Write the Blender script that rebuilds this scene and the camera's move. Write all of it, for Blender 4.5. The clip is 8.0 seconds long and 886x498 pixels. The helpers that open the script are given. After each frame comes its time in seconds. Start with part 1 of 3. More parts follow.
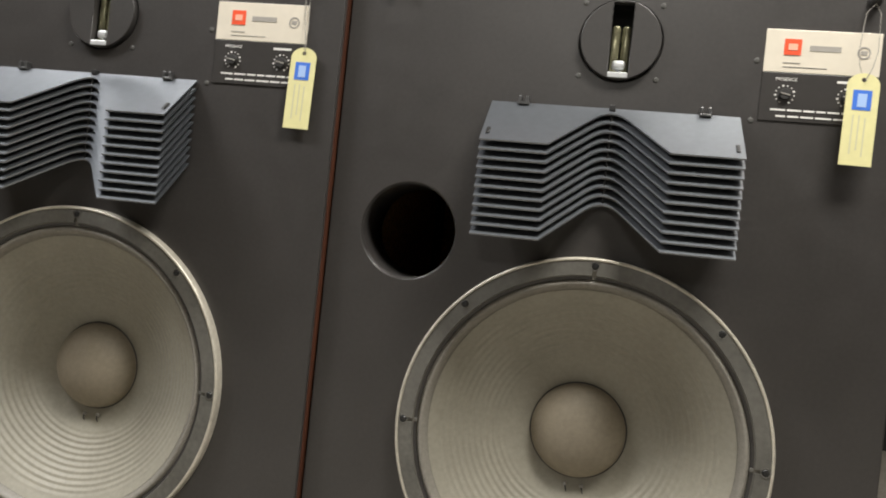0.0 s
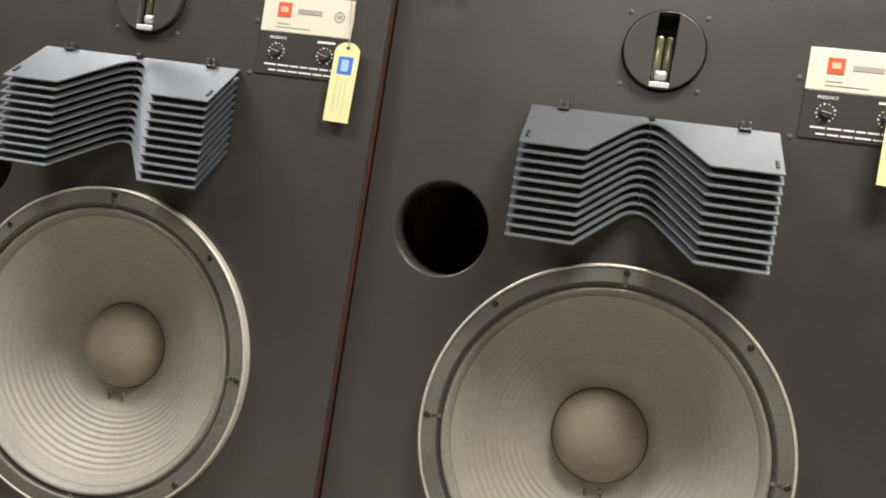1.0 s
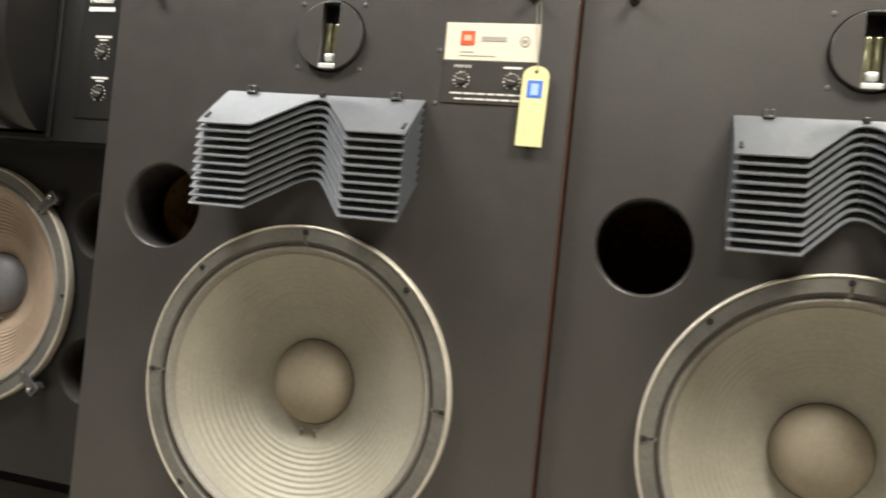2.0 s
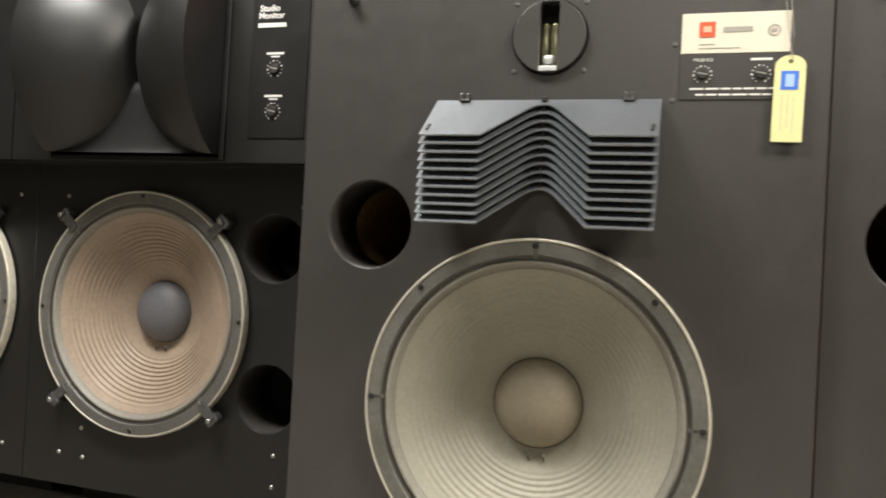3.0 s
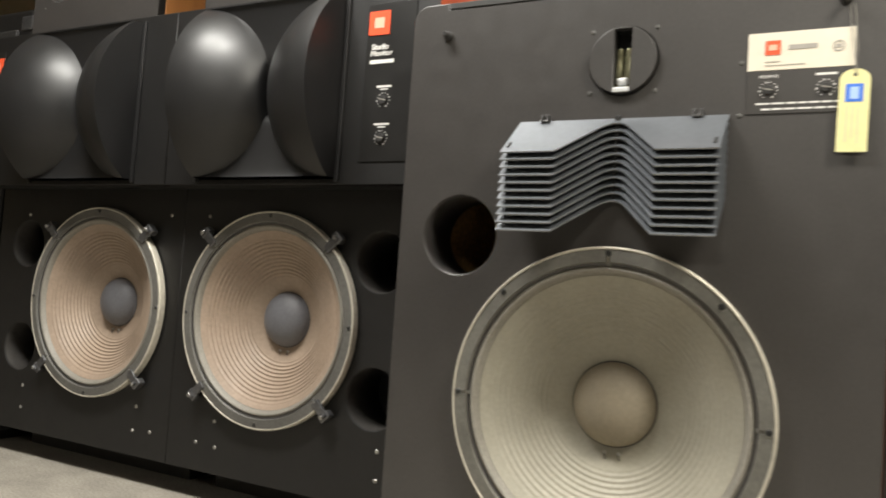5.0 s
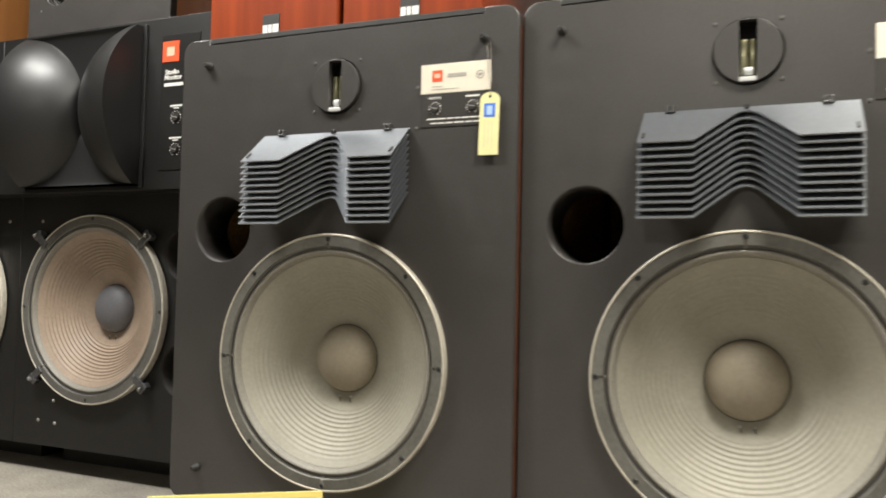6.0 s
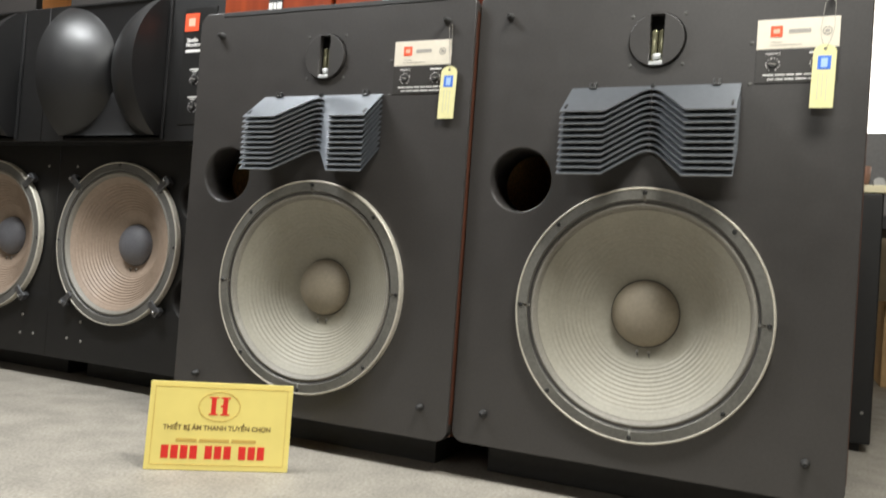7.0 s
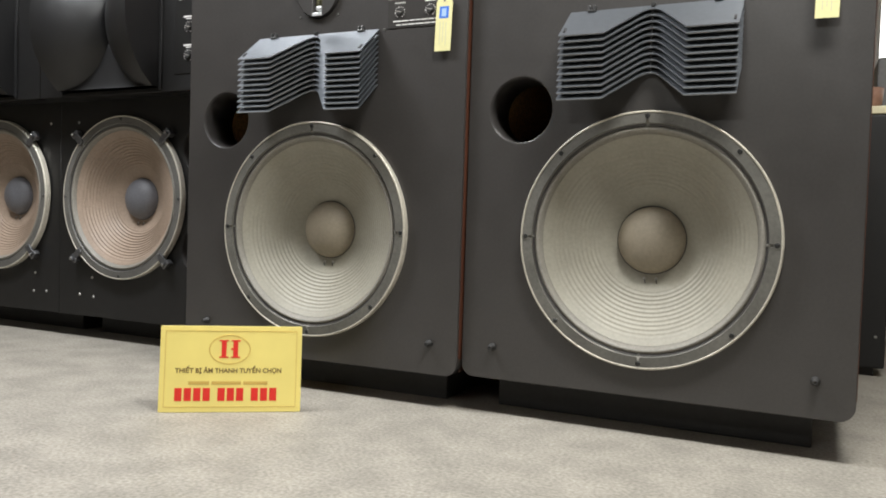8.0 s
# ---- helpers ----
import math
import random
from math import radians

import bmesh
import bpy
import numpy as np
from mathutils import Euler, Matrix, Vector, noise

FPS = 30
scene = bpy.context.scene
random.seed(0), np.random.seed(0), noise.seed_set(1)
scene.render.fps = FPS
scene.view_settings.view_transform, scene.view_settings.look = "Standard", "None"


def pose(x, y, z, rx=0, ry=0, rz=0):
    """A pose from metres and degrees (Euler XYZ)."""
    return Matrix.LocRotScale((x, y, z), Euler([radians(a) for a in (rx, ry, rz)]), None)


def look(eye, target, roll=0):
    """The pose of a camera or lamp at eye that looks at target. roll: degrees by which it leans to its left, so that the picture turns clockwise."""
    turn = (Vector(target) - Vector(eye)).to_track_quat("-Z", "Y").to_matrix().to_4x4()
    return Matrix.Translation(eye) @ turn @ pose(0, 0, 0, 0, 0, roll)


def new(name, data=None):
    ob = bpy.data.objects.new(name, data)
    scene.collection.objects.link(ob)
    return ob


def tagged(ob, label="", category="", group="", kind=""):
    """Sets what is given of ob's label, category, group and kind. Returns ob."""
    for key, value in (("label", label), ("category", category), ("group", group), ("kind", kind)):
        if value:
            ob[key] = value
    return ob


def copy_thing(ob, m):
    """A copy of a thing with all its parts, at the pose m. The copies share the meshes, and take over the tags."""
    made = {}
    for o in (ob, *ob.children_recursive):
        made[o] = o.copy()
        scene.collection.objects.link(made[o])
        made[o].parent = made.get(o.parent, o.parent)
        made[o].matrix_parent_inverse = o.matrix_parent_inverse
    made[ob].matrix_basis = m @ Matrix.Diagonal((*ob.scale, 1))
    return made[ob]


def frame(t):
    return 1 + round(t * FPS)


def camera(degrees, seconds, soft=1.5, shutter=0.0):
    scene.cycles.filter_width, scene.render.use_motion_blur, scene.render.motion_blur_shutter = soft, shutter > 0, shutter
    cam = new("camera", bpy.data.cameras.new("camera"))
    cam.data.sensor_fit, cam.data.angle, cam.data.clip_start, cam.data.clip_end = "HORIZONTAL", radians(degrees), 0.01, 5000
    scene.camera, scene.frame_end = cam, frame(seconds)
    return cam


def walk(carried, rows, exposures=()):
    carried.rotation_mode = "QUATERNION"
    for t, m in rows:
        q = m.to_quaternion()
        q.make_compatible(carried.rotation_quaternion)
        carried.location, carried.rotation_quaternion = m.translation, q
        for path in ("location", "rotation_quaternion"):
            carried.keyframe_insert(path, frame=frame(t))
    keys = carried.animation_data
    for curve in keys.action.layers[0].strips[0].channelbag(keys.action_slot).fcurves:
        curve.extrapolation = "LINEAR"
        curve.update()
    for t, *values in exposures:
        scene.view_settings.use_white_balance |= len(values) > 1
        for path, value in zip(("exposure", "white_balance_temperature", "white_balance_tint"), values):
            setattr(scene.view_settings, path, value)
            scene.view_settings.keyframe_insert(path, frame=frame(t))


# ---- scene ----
cam = camera(59.4, 8.0, soft=1.8, shutter=0.35)
PATH = [
    (0, (0.29, -0.828, 0.492), (-0.095, 1.135, 0.476), 6.0),
    (0.5, (0.269, -0.825, 0.483), (-0.123, 1.136, 0.448), 8.2),
    (1, (0.266, -0.84, 0.487), (-0.14, 1.118, 0.469), 9.0),
    (1.5, (0.204, -0.856, 0.485), (-0.233, 1.095, 0.468), 8.8),
    (2, (0.103, -0.869, 0.47), (-0.432, 1.058, 0.488), 5.8),
    (2.2, (0.051, -0.873, 0.464), (-0.505, 1.048, 0.489), 4.8),
    (3.3, (-0.175, -0.892, 0.461), (-0.824, 0.999, 0.487), 2.2),
    (3.5, (-0.195, -0.903, 0.451), (-0.905, 0.966, 0.494), 2.2),
    (4, (-0.225, -0.936, 0.43), (-1.113, 0.856, 0.482), 2.8),
    (4.2, (-0.214, -0.937, 0.432), (-1.15, 0.83, 0.481), 3.2),
    (5.3, (0.059, -0.942, 0.419), (-0.868, 0.827, 0.526), 4.3),
    (5.5, (0.131, -0.959, 0.407), (-0.746, 0.835, 0.509), 3.2),
    (6, (0.322, -1.045, 0.421), (-0.46, 0.795, 0.504), 1.2),
    (6.5, (0.457, -1.169, 0.407), (-0.338, 0.662, 0.534), 3.9),
    (7, (0.513, -1.202, 0.352), (-0.327, 0.612, 0.395), 4.1),
    (7.5, (0.512, -1.187, 0.334), (-0.352, 0.616, 0.282), 2.5),
    (8, (0.526, -1.186, 0.32), (-0.341, 0.615, 0.246), 1.8),
]
EXPOSURE = [(0.0, -0.30, 6500, 10), (0.5, -0.12, 6550, 10), (1.0, 0.06, 6600, 10), (1.5, 0.14, 6700, 10), (2.0, 0.29, 6900, 9), (3.5, 0.08, 6750, 8), (4.2, 0.04, 6650, 8), (5.5, 0.27, 6950, 8), (6.0, 0.14, 6750, 8), (6.5, 0.08, 6700, 8), (7.0, 0.04, 6300, 8), (8.0, 0.02, 6200, 9)]
walk(cam, [(t, look(eye, target, roll)) for t, eye, target, roll in PATH], EXPOSURE)


# ---- world and lamps ----
world = bpy.data.worlds.new("World")
scene.world = world
world.use_nodes = True
wn = world.node_tree.nodes
sky = wn.new("ShaderNodeTexSky")
sky.sky_type, sky.sun_disc, sky.sun_elevation, sky.sun_rotation = "NISHITA", False, radians(40), radians(20)
world.node_tree.links.new(sky.outputs[0], wn["Background"].inputs[0])
wn["Background"].inputs[1].default_value = 0.12


def area_lamp(name, m, sx, sy, watts, colour):
    data = bpy.data.lights.new(name, "AREA")
    data.shape, data.size, data.size_y, data.energy, data.color = "RECTANGLE", sx, sy, watts, colour
    ob = new(name, data)
    ob.matrix_world = m
    return ob


CEILING = 2.25
COOL, WARM = (0.985, 0.98, 0.97), (1.0, 0.97, 0.90)
# unseen lamps below the ceiling: three key, the far one added for baffle sheen
LAMPS = [(-1.00, -0.55, 36, COOL), (-0.50, -0.55, 6, COOL), (0.70, -0.55, 44, WARM), (0.1, -3.3, 24, WARM)]
for lx, ly, watts, tint in LAMPS:
    area_lamp("unseen_lamp", pose(lx, ly, 1.75 if ly > -1 else 1.9), 0.60, 0.30, watts, tint)

# ---- materials ----


def mat(name, colour, rough=0.5, metal=0.0, grain=0.0, scale=60.0, stain=0.0, bump=0.0, bump_scale=300.0, stretch=(1, 1, 1), coat=0.0, second=None):
    """A surface with fine grain, broad stains and relief."""
    m = bpy.data.materials.new(name)
    m.use_nodes = True
    nt = m.node_tree
    b = nt.nodes["Principled BSDF"]
    b.inputs["Roughness"].default_value, b.inputs["Metallic"].default_value = rough, metal
    b.inputs["Coat Weight"].default_value = coat
    b.inputs["Base Color"].default_value = (*colour, 1)
    tc = nt.nodes.new("ShaderNodeTexCoord")
    mp = nt.nodes.new("ShaderNodeMapping")
    mp.inputs["Scale"].default_value = stretch
    nt.links.new(tc.outputs["Object"], mp.inputs["Vector"])

    def tex(sc, detail):
        n = nt.nodes.new("ShaderNodeTexNoise")
        n.inputs["Scale"].default_value, n.inputs["Detail"].default_value = sc, detail
        nt.links.new(mp.outputs[0], n.inputs["Vector"])
        return n.outputs["Fac"]

    out = None
    if grain or stain or second:
        dark = second or tuple(c * (1 - grain) for c in colour)
        light = colour if second else tuple(min(1, c * (1 + grain)) for c in colour)
        r = nt.nodes.new("ShaderNodeValToRGB")
        r.color_ramp.elements[0].position, r.color_ramp.elements[1].position = 0.3, 0.7
        r.color_ramp.elements[0].color, r.color_ramp.elements[1].color = (*dark, 1), (*light, 1)
        nt.links.new(tex(scale, 6), r.inputs[0])
        out = r.outputs[0]
        if stain:
            mx = nt.nodes.new("ShaderNodeMix")
            mx.data_type, mx.blend_type = "RGBA", "MULTIPLY"
            r2 = nt.nodes.new("ShaderNodeValToRGB")
            r2.color_ramp.elements[0].position, r2.color_ramp.elements[1].position = 0.35, 0.65
            r2.color_ramp.elements[0].color = (1 - stain, 1 - stain, 1 - stain, 1)
            nt.links.new(tex(scale / 14, 4), r2.inputs[0])
            mx.inputs[0].default_value = 1.0
            nt.links.new(out, mx.inputs[6])
            nt.links.new(r2.outputs[0], mx.inputs[7])
            out = mx.outputs[2]
            mr = nt.nodes.new("ShaderNodeMapRange")
            mr.inputs[3].default_value, mr.inputs[4].default_value = max(0.02, rough - 0.08), min(1, rough + 0.08)
            nt.links.new(tex(scale / 5, 5), mr.inputs[0])
            nt.links.new(mr.outputs[0], b.inputs["Roughness"])
        nt.links.new(out, b.inputs["Base Color"])
    if bump:
        bp = nt.nodes.new("ShaderNodeBump")
        bp.inputs["Strength"].default_value, bp.inputs["Distance"].default_value = bump, 0.001
        nt.links.new(tex(bump_scale, 5), bp.inputs["Height"])
        nt.links.new(bp.outputs[0], b.inputs["Normal"])
    return m


def glow(name, colour, strength):
    m = bpy.data.materials.new(name)
    m.use_nodes = True
    b = m.node_tree.nodes["Principled BSDF"]
    b.inputs["Base Color"].default_value = (*colour, 1)
    b.inputs["Emission Color"].default_value = (*colour, 1)
    b.inputs["Emission Strength"].default_value = strength
    return m


BAFFLE = mat("baffle_paint", (0.0415, 0.0380, 0.0362), 0.36, grain=0.10, scale=220, stain=0.10, bump=0.12, bump_scale=900)
BAFFLE.node_tree.nodes["Principled BSDF"].inputs["Specular IOR Level"].default_value = 0.7
WALNUT = mat("walnut", (0.085, 0.030, 0.016), 0.42, grain=0.35, scale=40, stain=0.15, bump=0.1, stretch=(1, 1, 0.08))
PLINTH = mat("plinth_black", (0.022, 0.021, 0.02), 0.6, grain=0.15, scale=120, stain=0.1)
INSIDE = mat("raw_chipboard", (0.66, 0.40, 0.14), 0.85, grain=0.3, scale=150, bump=0.3)
CARDTUBE = mat("dark_tube", (0.03, 0.027, 0.024), 0.7, grain=0.2, scale=150)
RIM = mat("cast_frame", (0.20, 0.19, 0.165), 0.4, metal=0.55, grain=0.12, scale=90, stain=0.2, bump=0.1, bump_scale=700)
EDGE = mat("bare_rim_edge", (0.62, 0.58, 0.49), 0.42, metal=0.3, grain=0.12, scale=150, stain=0.2)
GASKET = mat("gasket", (0.135, 0.13, 0.115), 0.42, grain=0.15, scale=180, stain=0.25, bump=0.3, bump_scale=900)
SURROUND = mat("cloth_surround", (0.235, 0.22, 0.19), 0.5, grain=0.12, scale=250, stain=0.12, bump=0.2, bump_scale=1200)
CONE = mat("coated_cone", (0.300, 0.282, 0.230), 0.52, grain=0.07, scale=200, stain=0.10, bump=0.25, bump_scale=900)
DOME = mat("paper_dome", (0.275, 0.236, 0.176), 0.6, grain=0.09, scale=160, stain=0.12, bump=0.3, bump_scale=800)
BROWNCONE = mat("brown_cone", (0.325, 0.247, 0.188), 0.5, grain=0.10, scale=160, stain=0.14, bump=0.25, bump_scale=900)
GREYDOME = mat("grey_dome", (0.135, 0.135, 0.148), 0.48, grain=0.10, scale=160, stain=0.15, bump=0.2, bump_scale=800)
GREYRIM = mat("grey_frame", (0.24, 0.235, 0.22), 0.42, metal=0.4, grain=0.12, scale=90, stain=0.2, bump=0.1)
GREYGASKET = mat("grey_gasket", (0.12, 0.115, 0.105), 0.6, grain=0.15, scale=180, stain=0.2, bump=0.3, bump_scale=900)
STEEL = mat("screw_steel", (0.42, 0.41, 0.39), 0.35, metal=0.9, grain=0.2, scale=300)
DARKSTEEL = mat("blackened_steel", (0.05, 0.05, 0.05), 0.4, metal=0.7, grain=0.2, scale=300)
SCREWGREY = mat("dull_screw", (0.09, 0.088, 0.082), 0.5, metal=0.3, grain=0.2, scale=300)
CLIP = mat("clip_steel", (0.10, 0.10, 0.10), 0.35, metal=0.6, grain=0.2, scale=200)
CLAMP = mat("clamp_metal", (0.16, 0.16, 0.165), 0.38, metal=0.8, grain=0.2, scale=200, stain=0.2)
PLATE = mat("lens_plate", (0.165, 0.178, 0.196), 0.36, metal=0.7, grain=0.04, scale=120)
PLATE_EDGE = mat("bare_plate_edge", (0.24, 0.25, 0.265), 0.4, metal=0.4, grain=0.05, scale=200)
BLACK = mat("matt_black", (0.008, 0.008, 0.008), 0.8)
TWEETER = mat("tweeter_face", (0.043, 0.040, 0.038), 0.40, metal=0.0, grain=0.08, scale=200, stain=0.1)
AMBER = mat("slot_diaphragm", (0.24, 0.23, 0.145), 0.2, metal=0.6, grain=0.35, scale=140)
CHROME = mat("bright_lip", (0.55, 0.56, 0.56), 0.45, metal=0.4)
FOIL = mat("cream_foil", (0.72, 0.66, 0.55), 0.42, metal=0.1, grain=0.03, scale=80, stain=0.05)
DIALPLATE = mat("dial_foil", (0.014, 0.0135, 0.013), 0.35, grain=0.06, scale=120, stain=0.08)
GLOSSBLACK = mat("control_foil", (0.040, 0.037, 0.035), 0.33, grain=0.06, scale=120, stain=0.08)
ORANGE = mat("orange_badge", (0.80, 0.095, 0.035), 0.4, grain=0.03, scale=100)
PALEORANGE = mat("badge_mark", (0.85, 0.42, 0.3), 0.5)
WHITEINK = mat("white_ink", (0.72, 0.71, 0.68), 0.6, grain=0.05, scale=300)
GREYINK = mat("grey_ink", (0.32, 0.30, 0.27), 0.6, grain=0.05, scale=300)
PALEINK = mat("pale_ink", (0.55, 0.53, 0.36), 0.7)
TAGCARD = mat("yellow_tag", (0.70, 0.655, 0.335), 0.62, grain=0.04, scale=90, stain=0.06, bump=0.1)
BLUE = mat("blue_print", (0.045, 0.16, 0.62), 0.5, grain=0.05, scale=200)
PALEBLUE = mat("pale_blue_print", (0.35, 0.5, 0.8), 0.5)
STRING = mat("string", (0.30, 0.28, 0.25), 0.8)
BLACK_CAB = mat("studio_black", (0.0085, 0.008, 0.0078), 0.5, grain=0.15, scale=160, stain=0.15, bump=0.15, bump_scale=900)
HORN = mat("horn_black", (0.0130, 0.0127, 0.0130), 0.42, grain=0.08, scale=140, stain=0.12, bump=0.06, bump_scale=500)
CHERRY = mat("cherry_veneer", (0.30, 0.048, 0.009), 0.55, second=(0.17, 0.025, 0.006), scale=30, stain=0.22, stretch=(1, 1, 0.07), bump=0.05)
ROSE = mat("rosewood_veneer", (0.20, 0.019, 0.018), 0.32, second=(0.145, 0.013, 0.013), scale=36, stain=0.12, stretch=(1, 1, 0.07), bump=0.05, coat=0.2)
for veneer in (CHERRY, ROSE):
    veneer.node_tree.nodes["Principled BSDF"].inputs["Specular IOR Level"].default_value = 0.15
OAK = mat("brown_veneer", (0.30, 0.125, 0.035), 0.45, second=(0.22, 0.085, 0.024), scale=30, stain=0.15, stretch=(1, 1, 0.07), bump=0.08)
YELLOW = mat("gold_card", (0.92, 0.77, 0.24), 0.3, grain=0.04, scale=14, stain=0.08, coat=0.15)
REDINK = mat("red_print", (0.72, 0.03, 0.02), 0.45, grain=0.05, scale=200)
BROWNINK = mat("brown_print", (0.20, 0.13, 0.04), 0.5)
GOLDINK = mat("gold_print", (0.62, 0.42, 0.10), 0.45)
FLOOR = mat("grey_vinyl_floor", (0.415, 0.383, 0.332), 0.6, second=(0.235, 0.214, 0.178), scale=190, stain=0.22, bump=0.5, bump_scale=420)
WALL = mat("beige_wall", (0.40, 0.33, 0.22), 0.75, grain=0.05, scale=30, stain=0.08, bump=0.1)
DARKWALL = mat("brown_wall", (0.09, 0.07, 0.055), 0.7, grain=0.1, scale=30, stain=0.1)
WHITEWALL = mat("white_ceiling", (0.78, 0.77, 0.74), 0.8, grain=0.03, scale=40, stain=0.04)
CARTON = mat("cardboard", (0.62, 0.40, 0.19), 0.8, grain=0.08, scale=60, stain=0.1, bump=0.15)
GREYPLASTIC = mat("grey_plastic", (0.16, 0.155, 0.15), 0.4, grain=0.1, scale=90)
CLAY = mat("brown_ceramic", (0.30, 0.17, 0.12), 0.5, grain=0.15, scale=90)
CREAM = mat("cream_board", (0.68, 0.62, 0.42), 0.5, grain=0.05, scale=60)
WINDOWGLOW = glow("daylight_backdrop", (1.0, 0.99, 0.95), 2.2)

# ---- mesh helpers ----


def link(name, bm, material, parent=None, label="", smooth=False, m=None):
    me = bpy.data.meshes.new(name)
    bmesh.ops.recalc_face_normals(bm, faces=bm.faces)
    bm.to_mesh(me)
    bm.free()
    return place(name, me, material, parent, label, smooth, m)


def place(name, me, material, parent=None, label="", smooth=False, m=None):
    if not me.materials:
        me.materials.append(material)
    if smooth:
        me.shade_smooth()
    ob = new(name, me)
    if parent:
        ob.parent = parent
    if m:
        ob.matrix_basis = m
    if label:
        ob["label"] = label
    return ob


part = link


def empty(name, m=None):
    ob = new(name)
    ob.empty_display_size = 0.1
    if m:
        ob.matrix_basis = m
    return ob


def add_box(bm, x0, x1, y0, y1, z0, z1, bevel=0.0, seg=2):
    b = bmesh.new()
    bmesh.ops.create_cube(b, size=1)
    bmesh.ops.transform(b, matrix=Matrix.Translation(((x0 + x1) / 2, (y0 + y1) / 2, (z0 + z1) / 2)) @ Matrix.Diagonal((x1 - x0, y1 - y0, z1 - z0, 1)), verts=b.verts)
    if bevel:
        bmesh.ops.bevel(b, geom=b.edges, offset=bevel, segments=seg, affect="EDGES", profile=0.5)
    me = bpy.data.meshes.new("t")
    b.to_mesh(me)
    b.free()
    bm.from_mesh(me)
    bpy.data.meshes.remove(me)
    return bm


def box(*a, **k):
    return add_box(bmesh.new(), *a, **k)


def lathe(profile, seg=96, bm=None, closed=False, arc=None):
    """Turns (radius, y) points round the y axis; arc: start and end in degrees."""
    bm = bm or bmesh.new()
    a0, a1 = (radians(a) for a in (arc or (0, 360)))
    n = seg if not arc else seg + 1
    rings = []
    for r, y in profile:
        if r < 1e-6 and not arc:
            rings.append([bm.verts.new((0, y, 0))])
        else:
            rings.append([bm.verts.new((r * math.cos(a0 + (a1 - a0) * i / seg), y, r * math.sin(a0 + (a1 - a0) * i / seg))) for i in range(n)])
    pairs = list(zip(rings, rings[1:])) + ([(rings[-1], rings[0])] if closed else [])
    for p, q in pairs:
        for i in range(seg):
            k = (i + 1) % n
            if len(p) == 1 and len(q) == 1:
                continue
            if len(p) == 1:
                bm.faces.new((p[0], q[i], q[k]))
            elif len(q) == 1:
                bm.faces.new((p[i], p[k], q[0]))
            else:
                bm.faces.new((p[i], p[k], q[k], q[i]))
    if arc and closed:
        for c in (0, -1):
            bm.faces.new([r[c] for r in rings])
    return bm


def circle(cx, cz, r, n=64):
    return [(cx + r * math.cos(2 * math.pi * i / n), cz + r * math.sin(2 * math.pi * i / n)) for i in range(n)]


def rounded(x0, x1, z0, z1, r, n=8):
    pts = []
    for cx, cz, a in ((x1 - r, z1 - r, 0), (x0 + r, z1 - r, 90), (x0 + r, z0 + r, 180), (x1 - r, z0 + r, 270)):
        pts += [(cx + r * math.cos(radians(a + 90 * i / n)), cz + r * math.sin(radians(a + 90 * i / n))) for i in range(n + 1)]
    return pts


def baked(curve_data):
    ob = bpy.data.objects.new("t", curve_data)
    scene.collection.objects.link(ob)
    dg = bpy.context.evaluated_depsgraph_get()
    me = bpy.data.meshes.new_from_object(ob.evaluated_get(dg))
    bpy.data.objects.remove(ob)
    bpy.data.curves.remove(curve_data)
    me.materials.clear()
    return me


def panel_mesh(outlines, y0, y1, bevel=0.0):
    """A sheet in the x-z plane from y0 (front) to y1 (back), the first outline the edge, the rest holes."""
    cu = bpy.data.curves.new("t", "CURVE")
    cu.dimensions, cu.fill_mode = "2D", "BOTH"
    cu.extrude, cu.bevel_depth, cu.bevel_resolution, cu.offset = (y1 - y0) / 2 - bevel, bevel, 2, -bevel
    for pts in outlines:
        sp = cu.splines.new("POLY")
        sp.points.add(len(pts) - 1)
        sp.use_cyclic_u = True
        for p, (x, z) in zip(sp.points, pts):
            p.co = (x, z, 0, 1)
    me = baked(cu)
    me.transform(Matrix.Translation((0, (y0 + y1) / 2, 0)) @ pose(0, 0, 0, 90))
    return me


def text_mesh(words, size, depth=0.0002, bold=0.0):
    cu = bpy.data.curves.new("t", "FONT")
    cu.body, cu.size, cu.extrude, cu.align_x, cu.align_y = words, size, depth, "CENTER", "CENTER"
    cu.offset = bold * size
    me = baked(cu)
    me.transform(pose(0, 0, 0, 90))
    return me


def tube(points, r, seg=8, bm=None):
    """A bent rod through the points."""
    bm = bm or bmesh.new()
    pts = [Vector(p) for p in points]
    rings = []
    for i, p in enumerate(pts):
        d = (pts[min(i + 1, len(pts) - 1)] - pts[max(i - 1, 0)]).normalized()
        q = d.to_track_quat("Z", "Y").to_matrix()
        rings.append([bm.verts.new(p + q @ Vector((r * math.cos(2 * math.pi * k / seg), r * math.sin(2 * math.pi * k / seg), 0))) for k in range(seg)])
    for a, b in zip(rings, rings[1:]):
        for k in range(seg):
            bm.faces.new((a[k], a[(k + 1) % seg], b[(k + 1) % seg], b[k]))
    bm.faces.new(rings[0])
    bm.faces.new(rings[-1])
    return bm


